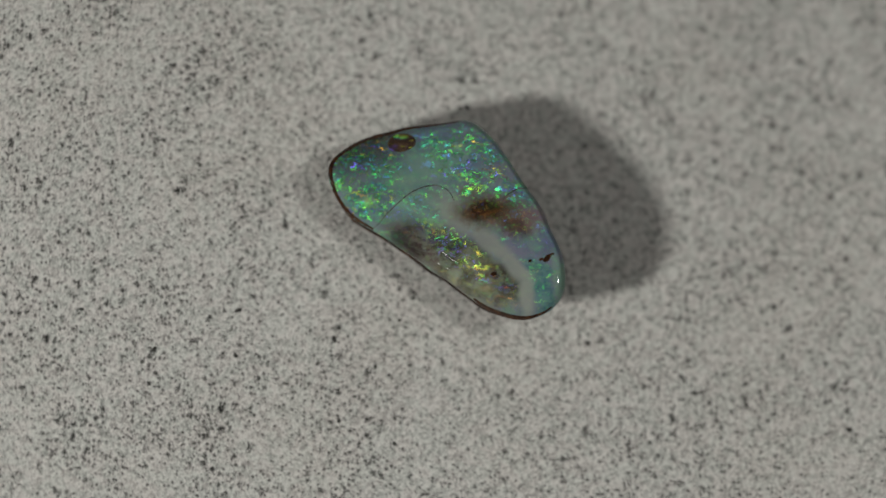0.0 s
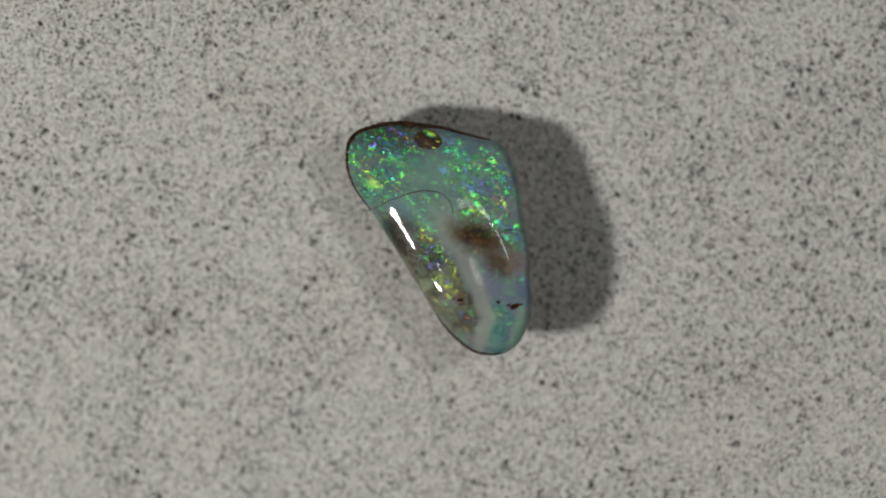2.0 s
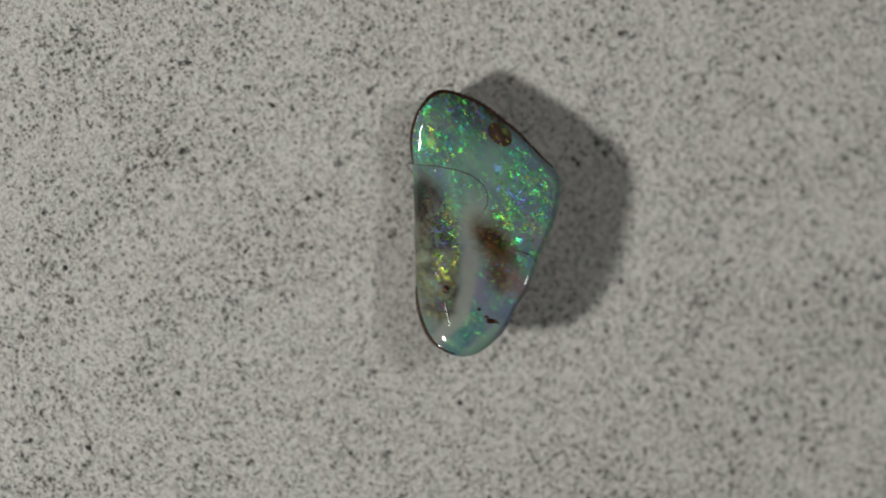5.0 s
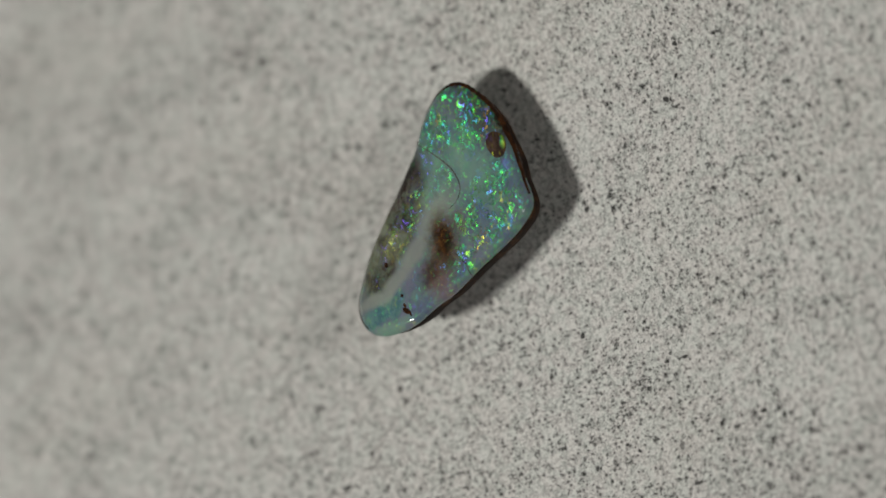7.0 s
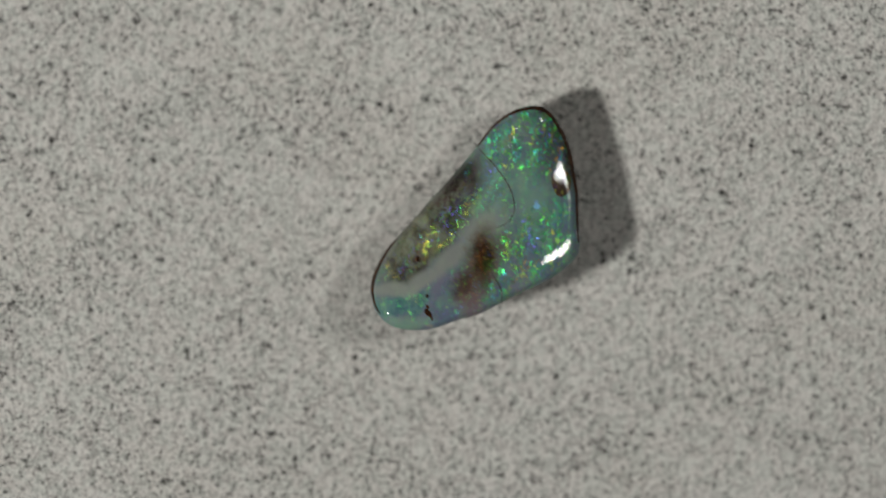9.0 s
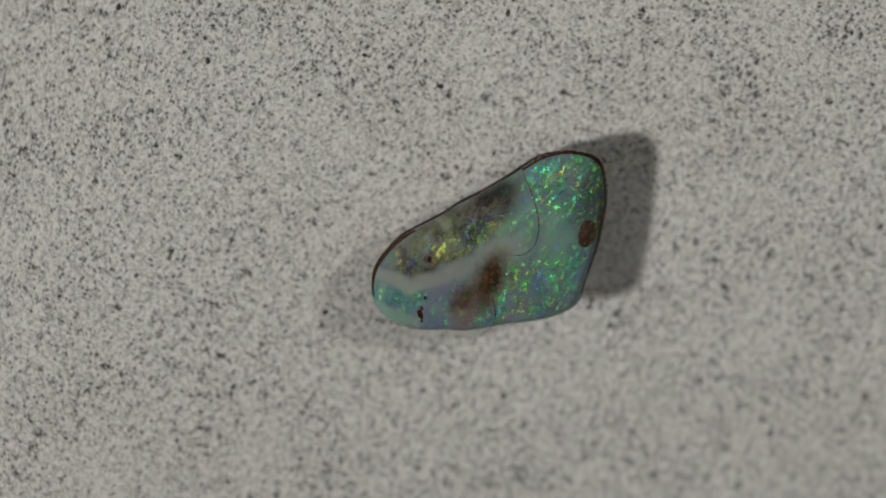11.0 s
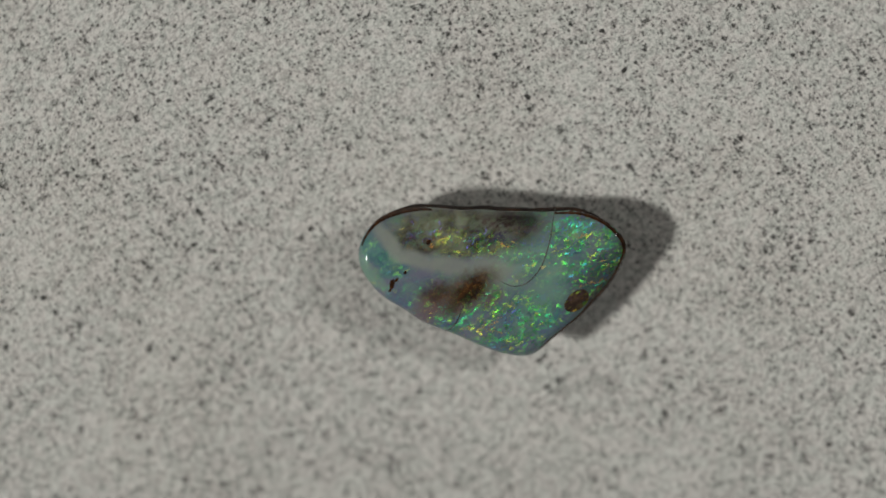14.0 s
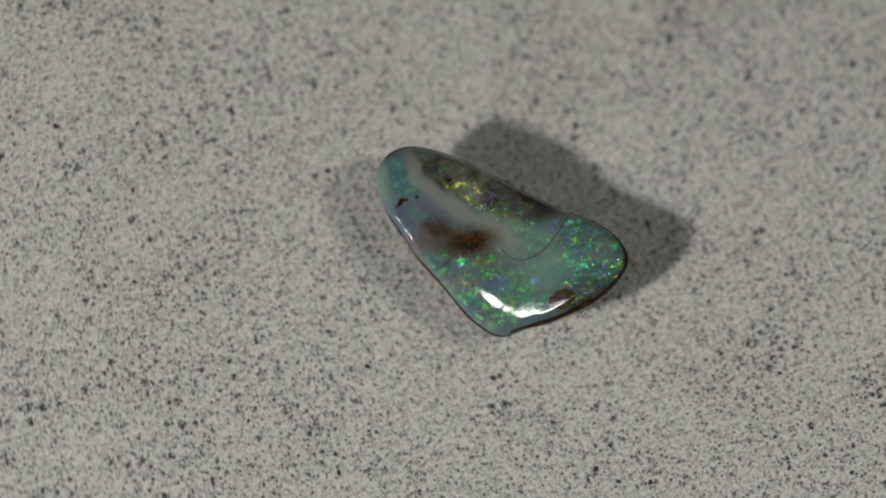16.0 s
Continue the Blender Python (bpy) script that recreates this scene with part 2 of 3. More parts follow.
def speckled_clay():
    n = Nodes("speckled_clay")
    fine, grit, mid = n.noise(2.6, 4, 0.7), n.noise(2.3, 5, 0.75, n.vec("ADD", n.coords, (0.02, 0.05, 0))), n.noise(1.2, 4, 0.7)
    broad, crowd = n.noise(0.05, 3), n.noise(0.13, 3)
    base = n.mix(n.step(fine.outputs[0], 0.34, 0.60), (0.30, 0.30, 0.285), (0.80, 0.795, 0.75))
    tint = n.mix(n.step(n.noise(0.8, 3).outputs[0], 0.42, 0.58), (0.44, 0.48, 0.44), (0.56, 0.505, 0.485))
    base = n.mix(0.3, base, tint)
    base = n.mix(n.math("MULTIPLY", n.step(mid.outputs[0], 0.5, 0.68), 0.45), base, (0.26, 0.26, 0.242))
    base = n.mix(n.math("MULTIPLY", n.step(broad.outputs[0], 0.42, 0.68), 0.14), base, (0.54, 0.49, 0.42))
    thick = n.math("MULTIPLY", n.math("SUBTRACT", crowd.outputs[0], 0.5), 0.14)
    flour = n.step(n.math("ADD", grit.outputs[0], thick), 0.55, 0.63)
    base = n.mix(n.math("MULTIPLY", flour, 0.85), base, (0.085, 0.084, 0.08))
    chips = n.step(n.math("SUBTRACT", n.noise(3.7, 2, 0.5).outputs[0], thick), 0.50, 0.62)
    base = n.mix(n.math("MULTIPLY", chips, 0.5), base, (0.82, 0.81, 0.77))
    lots = n.math("MULTIPLY", crowd.outputs[0], 0.3)
    for per_mm, share, edge, colour, dark in ((2.8, 0.34, 0.50, 0.055, 0.8), (1.6, 0.23, 0.48, 0.03, 0.94), (0.8, 0.32, 0.26, 0.016, 0.97)):
        away = n.vec("SCALE", n.vec("SUBTRACT", n.noise(per_mm * 3.6, 4, 0.8).outputs["Color"], (0.5, 0.5, 0.5)))
        away.node.inputs["Scale"].default_value = 1.5 * MM / per_mm
        cell = n.cells(per_mm, n.vec("ADD", n.coords, away))
        lot = n.math("ADD", n.add_red(cell.outputs["Color"]), lots)
        size = n.math("MULTIPLY", n.step(lot, 1.15 - share, 1.5 - share), edge)
        dot = n.step(n.math("SUBTRACT", size, cell.outputs["Distance"]), -0.08, 0.2)
        base = n.mix(n.math("MULTIPLY", dot, dark), base, (colour, colour * 0.98, colour * 0.92))
    n.set("Base Color", base)
    n.set("Roughness", 0.75)
    n.set("Specular IOR Level", 0.2)
    n.set("Normal", n.bump(fine.outputs[0], 0.6, 0.1 * MM))
    return n.material


def add_red(self, colour):
    node = self.add("ShaderNodeSeparateColor")
    self.join(colour, node.inputs[0])
    return node.outputs[0]


Nodes.add_red = add_red


def dark_speck():
    n = Nodes("dark_speck")
    n.set("Base Color", n.mix(n.noise(6).outputs[0], (0.02, 0.02, 0.02), (0.06, 0.057, 0.05)))
    n.set("Roughness", 0.6)
    return n.material


def ironstone():
    n = Nodes("ironstone")
    a, b = n.noise(0.6, 5, 0.6), n.noise(4.0, 4)
    base = n.ramp(a.outputs[0], [(0.35, (0.007, 0.004, 0.0025)), (0.52, (0.026, 0.010, 0.004)), (0.68, (0.11, 0.042, 0.012))])
    n.set("Base Color", n.mix(n.step(b.outputs[0], 0.4, 0.75), base, (0.02, 0.011, 0.008)))
    n.set("Roughness", 0.7)
    n.set("Specular IOR Level", 0.12)
    n.set("Normal", n.bump(b.outputs[0], 0.5, 0.08 * MM))
    return n.material


def plain(name, colour, rough, grain=2.0):
    n = Nodes(name)
    a = n.noise(grain, 4)
    n.set("Base Color", n.mix(a.outputs[0], tuple(c * 0.7 for c in colour), tuple(c * 1.2 for c in colour)))
    n.set("Roughness", rough)
    return n.material


CLAY, SPECK, IRON = speckled_clay(), dark_speck(), ironstone()
PUTTY = plain("black_putty", (0.02, 0.018, 0.016), 0.6)
TABLE = plain("dark_table", (0.05, 0.045, 0.04), 0.6, 0.02)


def opal():
    """Clouded blue-green opal with coloured platelets that flash towards the lamps."""
    n = Nodes("opal")
    wave = n.vec("SCALE", n.vec("SUBTRACT", n.noise(0.5, 4, 0.6).outputs["Color"], (0.5, 0.5, 0.5)))
    wave.node.inputs["Scale"].default_value = 1.1 * MM
    warped = n.vec("ADD", n.coords, wave)
    wave2 = n.vec("SCALE", n.vec("SUBTRACT", n.noise(1.6, 4, 0.65).outputs["Color"], (0.5, 0.5, 0.5)))
    wave2.node.inputs["Scale"].default_value = 1.3 * MM
    ragged = n.vec("ADD", warped, wave2)

    gentle = n.vec("ADD", n.coords, n.vec("MULTIPLY", wave, (0.45, 0.45, 0.45)))

    def blob(x, y, rx, ry, turn=0, soft=0.35, at=None):
        m = n.add("ShaderNodeMapping")
        m.vector_type = "TEXTURE"
        n.join(at or warped, m.inputs["Vector"])
        m.inputs["Location"].default_value = (x * MM, y * MM, 0)
        m.inputs["Rotation"].default_value = (0, 0, radians(turn))
        m.inputs["Scale"].default_value = (rx * MM, ry * MM, 1)
        return n.step(n.vec("LENGTH", m.outputs[0]), 1 + soft, 1 - soft)

    def either(*masks):
        out = masks[0]
        for m in masks[1:]:
            out = n.math("MAXIMUM", out, m)
        return out

    cloud = n.noise(0.33, 5, 0.62, warped).outputs[0]
    veins = n.noise(1.1, 5, 0.65, ragged).outputs[0]
    drift = n.noise(0.6, 4, 0.6, n.vec("ADD", warped, (0.04, 0.02, 0))).outputs[0]
    base = n.ramp(cloud, [(0.34, (0.13, 0.15, 0.27)), (0.45, (0.15, 0.22, 0.29)), (0.54, (0.19, 0.31, 0.30)), (0.66, (0.31, 0.41, 0.38))])
    base = n.mix(n.math("MULTIPLY", n.step(veins, 0.45, 0.62), 0.5), base, (0.19, 0.19, 0.29))
    base = n.mix(n.math("MULTIPLY", n.step(drift, 0.5, 0.68), 0.4), base, (0.20, 0.35, 0.30))
    veil = n.noise(0.42, 5, 0.65, n.vec("ADD", ragged, (0.09, 0.05, 0))).outputs[0]
    base = n.mix(n.math("MULTIPLY", n.step(veil, 0.47, 0.59), 0.7), base, (0.24, 0.225, 0.34))
    tip = blob(-9.2, 3.2, 2.8, 3.4, 30, 0.5)
    base = n.mix(n.math("MULTIPLY", tip, 0.4), base, (0.12, 0.20, 0.23))
    lobe = blob(-0.6, 5.0, 3.2, 2.2, -30, 0.6)
    base = n.mix(n.math("MULTIPLY", lobe, 0.5), base, (0.15, 0.20, 0.33))
    saddle = blob(-3.6, 3.6, 3.4, 1.3, 25, 0.6)
    base = n.mix(n.math("MULTIPLY", saddle, 0.6), base, (0.22, 0.43, 0.34))
    # the pale shell-like swirl inside the hairline crack
    swirl = blob(-4.4, -0.6, 3.7, 1.9, 24, 0.4)
    bands = n.math("SINE", n.math("MULTIPLY", n.vec("DISTANCE", warped, (-6.0 * MM, -4.6 * MM, 0)), 6000.0))
    base = n.mix(n.math("MULTIPLY", swirl, 0.65), base, n.mix(n.step(bands, -2.2, 2.2), (0.19, 0.30, 0.29), (0.29, 0.48, 0.39)))
    # the smoky window with its dark violet end
    window = blob(-0.3, -4.9, 5.4, 2.0, -36, 0.3)
    smoke = n.noise(0.5, 4, 0.55, n.vec("ADD", warped, (0.03, 0.07, 0))).outputs[0]
    base = n.mix(n.math("MULTIPLY", window, 0.92), base, n.ramp(smoke, [(0.33, (0.04, 0.034, 0.026)), (0.46, (0.105, 0.095, 0.062)), (0.56, (0.20, 0.20, 0.14)), (0.68, (0.32, 0.34, 0.27))]))
    smoky = blob(-4.5, -3.0, 3.0, 1.35, -32, 0.5)
    base = n.mix(n.math("MULTIPLY", smoky, 0.92), base, n.mix(n.step(smoke, 0.42, 0.62), (0.030, 0.017, 0.014), (0.10, 0.062, 0.07)))
    base = n.mix(n.math("MULTIPLY", blob(-3.4, -2.2, 1.1, 0.6, -40, 0.6), 0.75), base, (0.06, 0.05, 0.15))
    base = n.mix(n.math("MULTIPLY", blob(2.9, -6.1, 1.6, 0.85, -50, 0.4), 0.85), base, (0.06, 0.052, 0.05))
    glow = n.math("MULTIPLY", window, n.step(n.noise(0.7, 4, 0.65, n.vec("ADD", ragged, (0.13, 0.02, 0))).outputs[0], 0.5, 0.62))
    base = n.mix(n.math("MULTIPLY", glow, 0.5), base, (0.23, 0.28, 0.22))
    # pale veils run across the window
    streak = n.add("ShaderNodeMapping")
    n.join(warped, streak.inputs["Vector"])
    streak.inputs["Rotation"].default_value = (0, 0, radians(-62))
    streak.inputs["Scale"].default_value = (0.35, 1.6, 1.0)
    fibre = n.noise(0.9, 5, 0.6, streak.outputs[0]).outputs[0]
    base = n.mix(n.math("MULTIPLY", n.math("MULTIPLY", window, n.step(fibre, 0.52, 0.68)), 0.55), base, (0.27, 0.30, 0.25))
    # the milky ribbon
    ribbon = either(blob(4.75, -7.4, 2.0, 0.6, 102, 0.5, gentle), blob(3.7, -5.0, 1.9, 0.65, 128, 0.5, gentle), blob(1.6, -2.9, 2.4, 0.75, 141, 0.5, gentle), blob(-1.2, -0.6, 2.2, 1.1, 137, 0.6, gentle))
    base = n.mix(n.math("MULTIPLY", ribbon, 0.85), base, n.mix(cloud, (0.26, 0.29, 0.285), (0.42, 0.44, 0.41)))
    # the teal end
    base = n.mix(n.math("MULTIPLY", either(blob(6.2, -7.2, 2.4, 0.8, 105), blob(5.6, -5.0, 1.3, 0.7, 140)), 0.7), base, n.mix(n.step(veins, 0.4, 0.6), (0.06, 0.17, 0.22), (0.13, 0.30, 0.31)))
    base = n.mix(n.math("MULTIPLY", blob(7.6, -6.0, 2.4, 0.6, 105), 0.6), base, (0.24, 0.38, 0.31))
    # rusty inclusions and their lilac halo
    base = n.mix(n.math("MULTIPLY", either(blob(4.9, -1.0, 1.9, 1.1, 30, 0.5), blob(-0.1, 1.6, 0.9, 0.6, 0, 0.5)), 0.75), base, (0.22, 0.145, 0.19))
    base = n.mix(n.math("MULTIPLY", blob(1.9, -0.2, 3.0, 1.5, -10, 0.5, ragged), 0.65), base, (0.20, 0.12, 0.08))
    rust = either(blob(1.2, -0.1, 2.2, 1.05, 5, 0.65, ragged), n.math("MULTIPLY", blob(3.4, -1.3, 1.6, 0.75, -35, 0.6, ragged), 0.7))
    base = n.mix(n.math("MULTIPLY", rust, 0.95), base, n.ramp(veins, [(0.40, (0.016, 0.006, 0.003)), (0.54, (0.065, 0.025, 0.007)), (0.70, (0.20, 0.09, 0.025))]))
    grains = n.cells(4.2, ragged)
    gold = n.math("MULTIPLY", n.step(n.add_red(grains.outputs["Color"]), 0.8, 0.95), n.step(grains.outputs["Distance"], 0.5, 0.15))
    base = n.mix(n.math("MULTIPLY", n.math("MULTIPLY", rust, gold), 0.45), base, (0.30, 0.15, 0.045))
    base = n.mix(n.math("MULTIPLY", blob(-8.8, 5.0, 3.8, 1.5, 25, 0.7), 0.72), base, (0.05, 0.075, 0.06))
    # brown edge where the opal runs out over the ironstone
    edge = either(blob(-8.2, 6.5, 4.2, 0.75, 24, 0.4, ragged), blob(-3.4, 7.8, 1.8, 0.4, 10, 0.4, ragged), blob(-12.0, 3.6, 0.5, 1.6, -20, 0.4))
    base = n.mix(n.math("MULTIPLY", edge, 0.92), base, (0.035, 0.016, 0.009))
    base = n.mix(1.0, base, (0.84, 0.845, 0.785), "MULTIPLY")
    n.set("Base Color", base)
    n.set("Roughness", 0.45)
    n.set("Coat Weight", 1.0)
    n.set("Coat Roughness", 0.03)
    n.set("Coat IOR", 1.46)
    n.set("Specular IOR Level", 0.05)

    # platelets, drawn out along the grain of each zone
    zone = n.math("SUBTRACT", 1.0, n.math("MULTIPLY", either(ribbon, rust, edge), 0.85))
    rich = either(tip, lobe, blob(0.8, 3.4, 4.0, 2.2, -42, 0.6), blob(-8.2, 0.8, 2.2, 1.8, 0, 0.6), n.math("MULTIPLY", blob(-1.4, -3.2, 3.2, 1.2, -38, 0.4), 0.6), n.math("MULTIPLY", swirl, 0.3))
    zone = n.math("MULTIPLY", zone, n.math("ADD", 0.14, rich))
    zone = n.math("MULTIPLY", zone, n.math("SUBTRACT", 1.0, n.math("MULTIPLY", smoky, 0.75)))
    layers = ((3.1, 0.72, 1.35, 0.0, 35, 0.50), (5.6, 0.62, 1.3, 31.0, -20, 0.47), (4.6, 0.62, 1.3, 83.0, 80, 0.48), (7.0, 0.7, 1.2, 17.0, 50, 0.45), (9.5, 0.7, 1.2, 44.0, 5, 0.46), (1.1, 0.12, 1.0, 57.0, 10, 0.42))
    platelets(n, ragged, zone, n.math("MULTIPLY", window, 0.8), layers)
    return n.material


def platelets(n, at, zone, golden, layers):
    """Coloured platelets, each leaning its own way, in clusters over the material's surface."""
    geometry = n.add("ShaderNodeNewGeometry").outputs["Normal"]
    shader = n.shader.outputs[0]
    for per_mm, amount, spread, seed, turn, gather in layers:
        place = n.add("ShaderNodeMapping")
        n.join(n.vec("ADD", at, (seed * MM, seed * 0.7 * MM, 0)), place.inputs["Vector"])
        place.inputs["Rotation"].default_value = (0, 0, radians(turn))
        place.inputs["Scale"].default_value = (0.42, 1.0, 1.0)
        shift = place.outputs[0]
        cell = n.cells(per_mm, shift)
        parts3 = n.add("ShaderNodeSeparateColor")
        n.join(cell.outputs["Color"], parts3.inputs[0])
        tone = n.math("ADD", n.noise(0.45, 3, 0.6, shift).outputs[0], n.math("MULTIPLY", n.math("SUBTRACT", parts3.outputs[1], 0.25), 0.10))
        hue = n.ramp(tone, [(0.37, (0.15, 0.10, 0.75)), (0.43, (0.06, 0.28, 0.55)), (0.475, (0.03, 0.62, 0.24)), (0.55, (0.08, 0.82, 0.06)), (0.61, (0.45, 0.85, 0.04)), (0.69, (0.90, 0.50, 0.05))])
        warm = n.ramp(tone, [(0.42, (0.20, 0.10, 0.75)), (0.47, (0.06, 0.75, 0.10)), (0.52, (0.60, 0.75, 0.06)), (0.58, (0.95, 0.60, 0.08)), (0.66, (0.95, 0.22, 0.04))])
        hue = n.mix(golden, hue, warm)
        lean = n.vec("SCALE", n.vec("SUBTRACT", cell.outputs["Color"], (0.5, 0.5, 0.5)))
        lean.node.inputs["Scale"].default_value = spread
        glossy = n.add("ShaderNodeBsdfAnisotropic", Roughness=0.42)
        n.join(hue, glossy.inputs["Color"])
        n.join(n.vec("NORMALIZE", n.vec("ADD", geometry, lean)), glossy.inputs["Normal"])
        there = n.math("MULTIPLY", n.step(parts3.outputs[2], 0.3, 0.75), n.step(n.noise(0.8, 4, 0.65, shift).outputs[0], gather - 0.03, gather + 0.11))
        inside = n.step(cell.outputs["Distance"], 0.74, 0.02)
        factor = n.math("MULTIPLY", n.math("MULTIPLY", n.math("MULTIPLY", there, inside), zone), amount)
        blend = n.add("ShaderNodeMixShader")
        n.join(factor, blend.inputs[0])
        n.join(shader, blend.inputs[1])
        n.join(glossy.outputs[0], blend.inputs[2])
        shader = blend.outputs[0]
    n.join(shader, n.tree.nodes["Material Output"].inputs["Surface"])


def glossy_brown(name, dark, light, rough=0.6, coat=1.0, flecks=0.0):
    n = Nodes(name)
    a = n.noise(1.6, 4, 0.6)
    n.set("Base Color", n.mix(n.step(a.outputs[0], 0.35, 0.7), dark, light))
    n.set("Roughness", rough)
    n.set("Specular IOR Level", 0.05)
    n.set("Coat Weight", coat)
    n.set("Coat Roughness", 0.03)
    n.set("Coat IOR", 1.46)
    if flecks:
        platelets(n, n.coords, flecks, 0.6, ((2.2, 0.8, 1.2, 12.0, 20, 0.40), (4.8, 0.6, 1.3, 29.0, 70, 0.45)))
    return n.material


OPAL = opal()
EYE_BROWN = glossy_brown("eye_brown", (0.04, 0.026, 0.020), (0.105, 0.066, 0.042), flecks=0.55)
SPOT_BROWN = glossy_brown("spot_brown", (0.022, 0.010, 0.006), (0.075, 0.03, 0.011))
CRACK = glossy_brown("crack_grey", (0.05, 0.055, 0.05), (0.16, 0.17, 0.15), coat=0.2)


# ---- meshes ----
def part(name, bm, material, parent=None, label="", smooth=True):
    mesh = bpy.data.meshes.new(name)
    bmesh.ops.scale(bm, vec=(MM, MM, MM), verts=bm.verts)
    bmesh.ops.recalc_face_normals(bm, faces=bm.faces)
    for f in bm.faces:
        f.smooth = smooth
    bm.to_mesh(mesh)
    bm.free()
    mesh.materials.append(material)
    ob = new(name, mesh)
    ob.parent = parent
    if label:
        ob["label"] = label
    return ob


def rings(bm, loops, close_start=True, close_end=True):
    """Skins a list of closed loops of points."""
    made = [[bm.verts.new(p) for p in loop] for loop in loops]
    count = len(made[0])
    for a, b in zip(made, made[1:]):
        for n in range(count):
            bm.faces.new((a[n], a[(n + 1) % count], b[(n + 1) % count], b[n]))
    if close_start:
        bm.faces.new(made[0])
    if close_end:
        bm.faces.new(made[-1])
    return made


def dish_height(x, y):
    """The dish's upper side: a shallow trough."""
    return -2.2 + 0.00164 * x * x - 0.00238 * x * y + 0.00112 * y * y


# ---- the table ----
def build_table():
    bm = bmesh.new()
    bmesh.ops.create_cube(bm, size=1, matrix=Matrix.Translation((0, 0, -82)) @ Matrix.Diagonal((420, 320, 30, 1)))
    bmesh.ops.bevel(bm, geom=bm.edges[:], offset=3, segments=2, affect="EDGES")
    tagged(part("table_top", bm, TABLE, smooth=False), "plain dark wooden table top below the dish", "table", kind="structure")


# ---- the dish ----
RADIUS, TURNS = 62.0, 96
SPECKLES = [(11.4, -10.0), (0.6, 10.2), (21.1, 22.0), (-17.7, -30.8), (-18.9, -12.3), (-20.8, -32.5), (-18.8, -8.4), (-11.7, -27.3), (-11.9, -12.7), (-10.4, -34.2), (-32.2, -9.0), (-25.9, -12.1), (-10.5, -10.5), (-3.4, -29.2), (15.0, 16.1), (-8.2, 21.0), (-10.8, 21.6), (3.2, 29.6), (21.8, 10.4), (-13.5,8.9), (-10.7, 25.3), (33.8, -17.0), (-6.5, 19.6), (-23.4, 14.3), (-23.0, 12.8), (-6.9, -12.7), (-4.9, -8.6), (-4.5, -16.3), (-9.9, -17.5), (1.6, 32.1), (28.2, -10.7), (-40.1, 1.7), (28.9, 23.0), (-24.4, 1.6), (11.0,7.4), (-7.5, -41.7), (-4.1, -38.1), (-5.1, -19.3)]


def build_dish():
    bm = bmesh.new()
    loops = []
    angles = [2 * math.pi * n / TURNS for n in range(TURNS)]
    for ring in range(1, 41):
        r = RADIUS * ring / 40
        loops.append([(r * math.cos(a), r * math.sin(a), dish_height(r * math.cos(a), r * math.sin(a))) for a in angles])
    loops.append([((RADIUS + 1.2) * math.cos(a), (RADIUS + 1.2) * math.sin(a), dish_height(RADIUS * math.cos(a), RADIUS * math.sin(a)) - 1.2) for a in angles])
    for s in range(10):
        b = math.pi / 2 * (0.95 - s / 10.5)
        r = 66 * math.sin(b)
        loops.append([(min(r, RADIUS + 1) * math.cos(a), min(r, RADIUS + 1) * math.sin(a), -66 * math.cos(b) * 0.93 - 4.5) for a in angles])
    rings(bm, loops)
    dish = part("rocking_dish", bm, CLAY)
    tagged(dish, "pale grey stoneware dish with fine black speckles, rocking and turning", "dish")
    # the largest grains stand a little proud of the glaze
    grains = []
    for seed in range(4):
        bm = bmesh.new()
        ring = oval(0, 0, 0.23, 0.17, seed * 40, 0.3, seed + 20, 10)
        rings(bm, [[(x * k, y * k, z) for x, y in ring] for z, k in ((0.05, 0.5), (0.03, 0.85), (-0.1, 1.0))])
        ob = part("speckle", bm, SPECK, dish)
        grains.append(ob.data)
        bpy.data.objects.remove(ob)
    rng = random.Random(5)
    for x, y in SPECKLES:
        ob = new("speckle", rng.choice(grains))
        ob.parent = dish
        ob.matrix_basis = pose(x * MM, y * MM, dish_height(x, y) * MM, 0, 0, rng.uniform(0, 360)) @ Matrix.Scale(rng.uniform(0.8, 1.5), 4)
    return dish


# ---- the stone ----
OUTLINE = [43, 38, 36, 37, 41, 48, 56, 57, 61, 68, 80, 89, 76, 56, 47, 43, 43, 45, 52, 64, 76, 77, 65, 50]


def rim(angle):
    """The stone's half width in a direction, smoothly through OUTLINE."""
    u = (angle / (2 * math.pi) % 1) * len(OUTLINE)
    i, f = int(u), u % 1
    p = [OUTLINE[(i + k) % len(OUTLINE)] for k in (-1, 0, 1, 2)]
    v = p[1] + 0.5 * f * (p[2] - p[0] + f * (2 * p[0] - 5 * p[1] + 4 * p[2] - p[3] + f * (3 * (p[1] - p[2]) + p[3] - p[0])))
    notch = (math.degrees(angle) % 360 - 112) / 6
    return v * 0.14 - 0.14 * math.exp(-notch * notch)


# Low swells of the polished face: for each line across it (y), the first x and the heights at every 3.4 mm.
SWELLS = [
    (-8.83, 1.7, [0.01, 1.86]),
    (-5.89, 0.0, [2.5, -0.17, 0.04]),
    (-2.94, -5.1, [1.19, 0.17, -0.73, 1.0]),
    (0.00, -10.2, [0.1, -0.18, 0.39, 0.28, 0.72]),
    (2.94, -11.9, [0.94, 1.06, 0.07, -0.02, 0.38]),
    (5.89, -10.2, [-1.5, 0.02, -0.08, 0.56]),
]


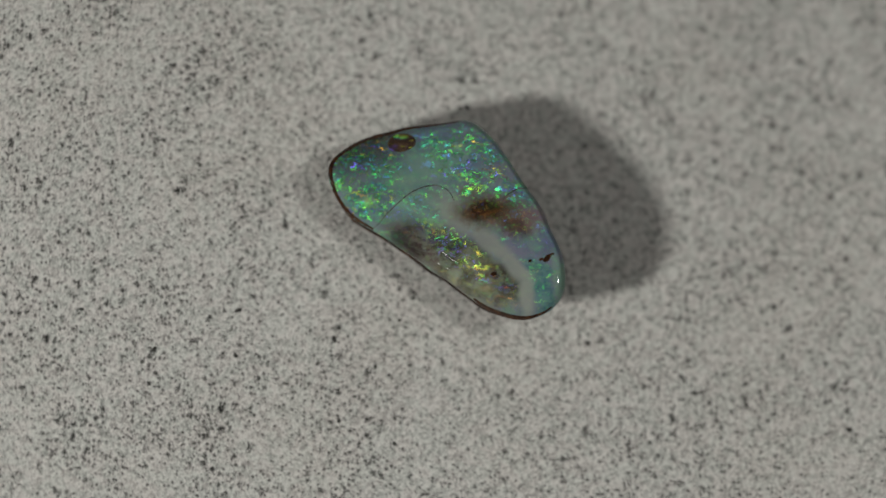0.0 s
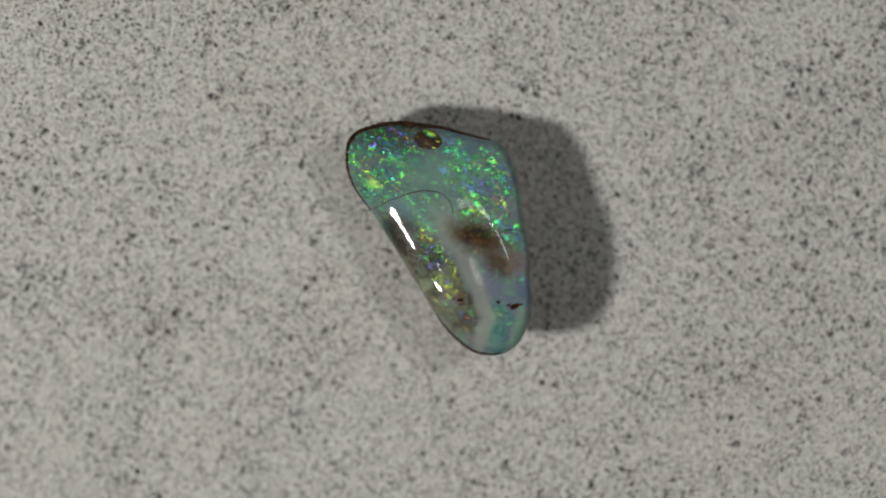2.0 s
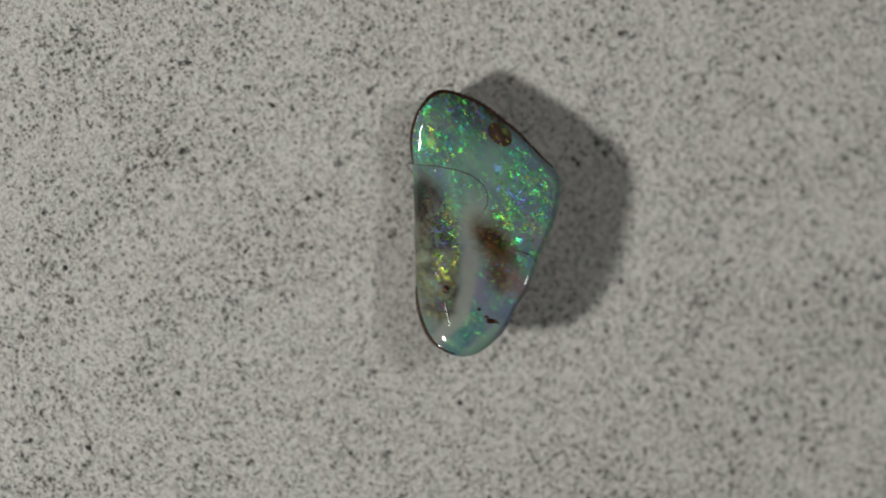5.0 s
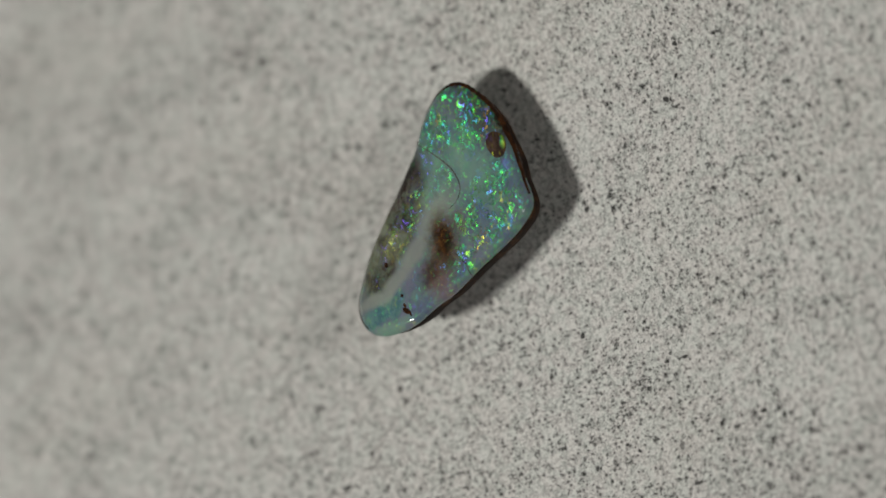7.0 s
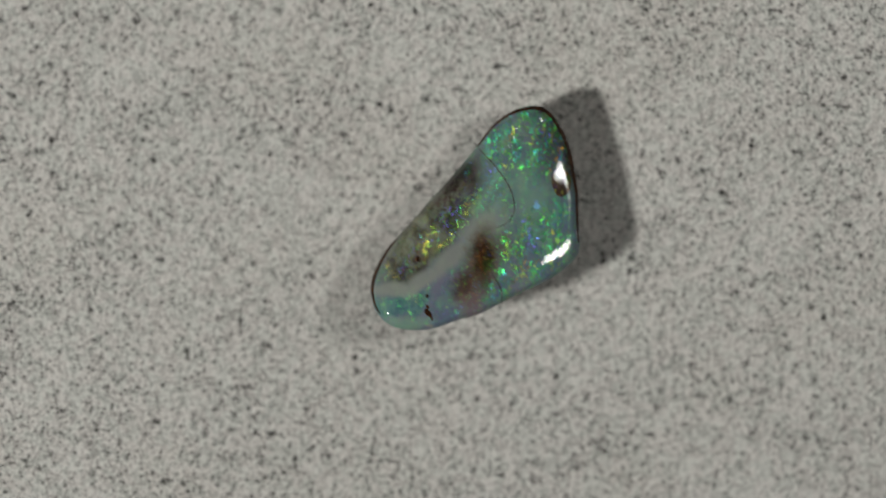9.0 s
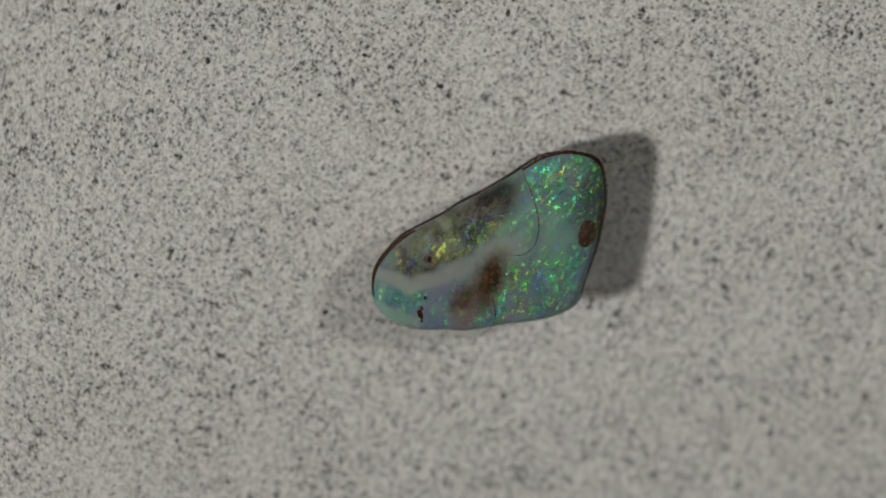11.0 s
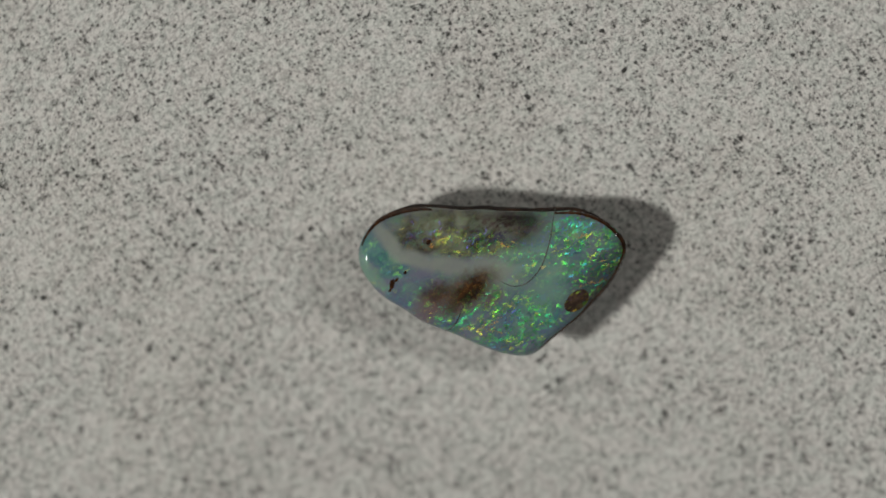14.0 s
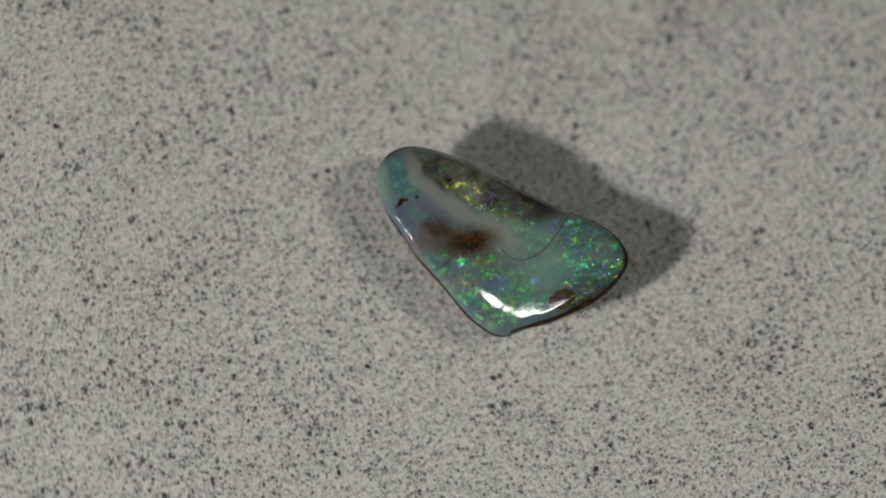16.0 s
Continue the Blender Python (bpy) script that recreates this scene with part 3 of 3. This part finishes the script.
def face_height(x, y):
    """The polished face: tilted and crowned, with low swells, rounded off at the rim."""
    rho = min(math.hypot(x, y) / rim(math.atan2(y, x)), 1.0)
    u, v = x / 8, y / 8
    crown = -1.402 + 1.757 * u + 0.924 * v + 0.618 * u * u - 1.177 * u * v - 1.060 * v * v
    for sy, start, heights in SWELLS:
        for n, h in enumerate(heights):
            crown += h * math.exp(-((x - start - 3.4 * n) ** 2 + (y - sy) ** 2) / 16.82)
    return 5.3 + crown - 0.5 * max(0, (rho - 0.9) / 0.1) ** 2.2


def patch(bm, points, lift=0.008, thick=0.03):
    """A closed outline laid on the polished face, as a thin inlay."""
    cx, cy = sum(p[0] for p in points) / len(points), sum(p[1] for p in points) / len(points)
    loops = []
    for k, up in ((0.1, lift), (0.35, lift), (0.6, lift), (0.8, lift), (0.95, lift), (1.0, lift), (1.06, -thick)):
        loop = []
        for px, py in points:
            x, y = cx + (px - cx) * k, cy + (py - cy) * k
            loop.append((x, y, face_height(x, y) + up))
        loops.append(loop)
    rings(bm, loops)


def oval(x, y, rx, ry, turn, wobble, seed, count=28):
    rng, points = random.Random(seed), []
    waves = [(k, rng.uniform(0, 6.28), rng.uniform(0.4, 1) * wobble / k) for k in (2, 3, 5, 7)]
    c, s = math.cos(radians(turn)), math.sin(radians(turn))
    for n in range(count):
        a = 2 * math.pi * n / count
        r = 1 + sum(h * math.sin(k * a + p) for k, p, h in waves)
        u, v = rx * r * math.cos(a), ry * r * math.sin(a)
        points.append((x + u * c - v * s, y + u * s + v * c))
    return points


def ribbon_on_face(bm, way, width, lift=0.012):
    """A narrow strip along a smooth way over the face, tapered to its ends."""
    fine = []
    for i in range(len(way) - 1):
        p = [way[max(i - 1, 0)], way[i], way[i + 1], way[min(i + 2, len(way) - 1)]]
        for k in range(8):
            f = k / 8
            fine.append([p[1][c] + 0.5 * f * (p[2][c] - p[0][c] + f * (2 * p[0][c] - 5 * p[1][c] + 4 * p[2][c] - p[3][c] + f * (3 * (p[1][c] - p[2][c]) + p[3][c] - p[0][c]))) for c in (0, 1)])
    fine.append(list(way[-1]))
    made = []
    for n, (x, y) in enumerate(fine):
        a, b = fine[max(n - 1, 0)], fine[min(n + 1, len(fine) - 1)]
        d = math.hypot(b[0] - a[0], b[1] - a[1])
        nx, ny = -(b[1] - a[1]) / d, (b[0] - a[0]) / d
        w = width * (0.25 + 0.75 * math.sin(math.pi * (0.08 + 0.84 * n / (len(fine) - 1)))) * (0.8 + 0.4 * math.sin(n * 1.7) ** 2)
        row = []
        for side, up in ((-1, -0.04), (-0.6, lift), (0.6, lift), (1, -0.04)):
            px, py = x + nx * w * side, y + ny * w * side
            row.append(bm.verts.new((px, py, face_height(px, py) + up)))
        made.append(row)
    for a, b in zip(made, made[1:]):
        for k in range(3):
            bm.faces.new((a[k], a[k + 1], b[k + 1], b[k]))


def build_stone():
    stone = new("opal_stone")
    tagged(stone, "polished boulder opal, teal with green flecks, on a speckled dish", "gemstone")
    count = 144
    angles = [2 * math.pi * n / count for n in range(count)]
    bm = bmesh.new()
    loops = []
    for ring in range(1, 41):
        k = math.sin(ring / 40 * math.pi / 2)
        loop = []
        for a in angles:
            x, y = rim(a) * k * math.cos(a), rim(a) * k * math.sin(a)
            loop.append((x, y, face_height(x, y)))
        loops.append(loop)
    loops.append([(x * 0.996, y * 0.996, z - 0.25) for x, y, z in loops[-1]])
    loops.append([(x * 0.985, y * 0.985, z - 0.45) for x, y, z in loops[-2]])
    rings(bm, loops)
    part("opal_face", bm, OPAL, stone, "glossy blue-green opal with flashing flecks")
    edge = loops[-3]
    bm = bmesh.new()
    base = []
    for drop, k in ((0.30, 0.95), (0.34, 0.978), (0.8, 0.982), (1.6, 0.972), (2.4, 0.95), (3.1, 0.91), (3.6, 0.87), (3.8, 0.70), (3.85, 0.3)):
        loop = []
        for n, (x, y, z) in enumerate(edge):
            bulge = 1 + 0.012 * noise.noise((x * 0.5, y * 0.5, drop * 1.2))
            loop.append((x * k * bulge, y * k * bulge, z - drop))
        base.append(loop)
    rings(bm, base)
    part("ironstone_back", bm, IRON, stone, "dark brown ironstone underside")
    bm = bmesh.new()
    lump = oval(-1.6, -1.6, 3.4, 2.3, -38, 0.12, 4, 32)
    rings(bm, [[(-1.6 + (x + 1.6) * k, -1.6 + (y + 1.6) * k, z) for x, y in lump] for z, k in ((2.2, 0.7), (1.2, 0.95), (0.0, 1.0), (-1.4, 1.05), (-2.3, 1.15))])
    part("putty_lump", bm, PUTTY, stone, "small lump of black putty")
    bm = bmesh.new()
    patch(bm, oval(-5.85, 5.7, 1.15, 0.84, 12, 0.10, 3))
    part("eye_spot", bm, EYE_BROWN, stone, "round brown inclusion")
    for x, y, rx, ry, turn, seed in ((6.35, -4.2, 0.40, 0.24, 48, 8), (5.85, -4.3, 0.2, 0.12, 35, 9), (6.75, -3.85, 0.2, 0.1, 20, 14), (4.95, -4.45, 0.16, 0.13, 30, 11), (1.95, -5.6, 0.26, 0.17, 20, 12)):
        bm = bmesh.new()
        patch(bm, oval(x, y, rx, ry, turn, 0.16, seed, 24))
        part("dark_fleck", bm, SPOT_BROWN, stone, "tiny dark brown inclusion")
    for way, width in (([(-8.3, -2.0), (-7.7, -1.4), (-6.6, -0.1), (-4.9, 1.4), (-3.2, 2.0), (-2.0, 1.6), (-1.4, 0.7)], 0.08), ([(4.9, 1.9), (3.9, 1.75), (3.1, 1.3), (2.4, 0.6)], 0.08)):
        bm = bmesh.new()
        ribbon_on_face(bm, way, width)
        part("hairline_crack", bm, CRACK, stone, "fine grey hairline crack")
    for start, end, width in ((97, 192, 0.19), (274, 310, 0.17)):
        bm = bmesh.new()
        way = [radians(start + (end - start) * k / 10) for k in range(11)]
        ribbon_on_face(bm, [(rim(a) * 0.986 * math.cos(a), rim(a) * 0.986 * math.sin(a)) for a in way], width, 0.02)
        part("brown_rim", bm, SPOT_BROWN, stone, "dark brown ironstone rim")
    return stone


build_table()
dish = build_dish()
stone = build_stone()


def motions():
    rows = [(t, rocking_pose(*p)) for t, *p in ROCKING]
    walk(dish, rows)
    walk(stone, rows)


motions()
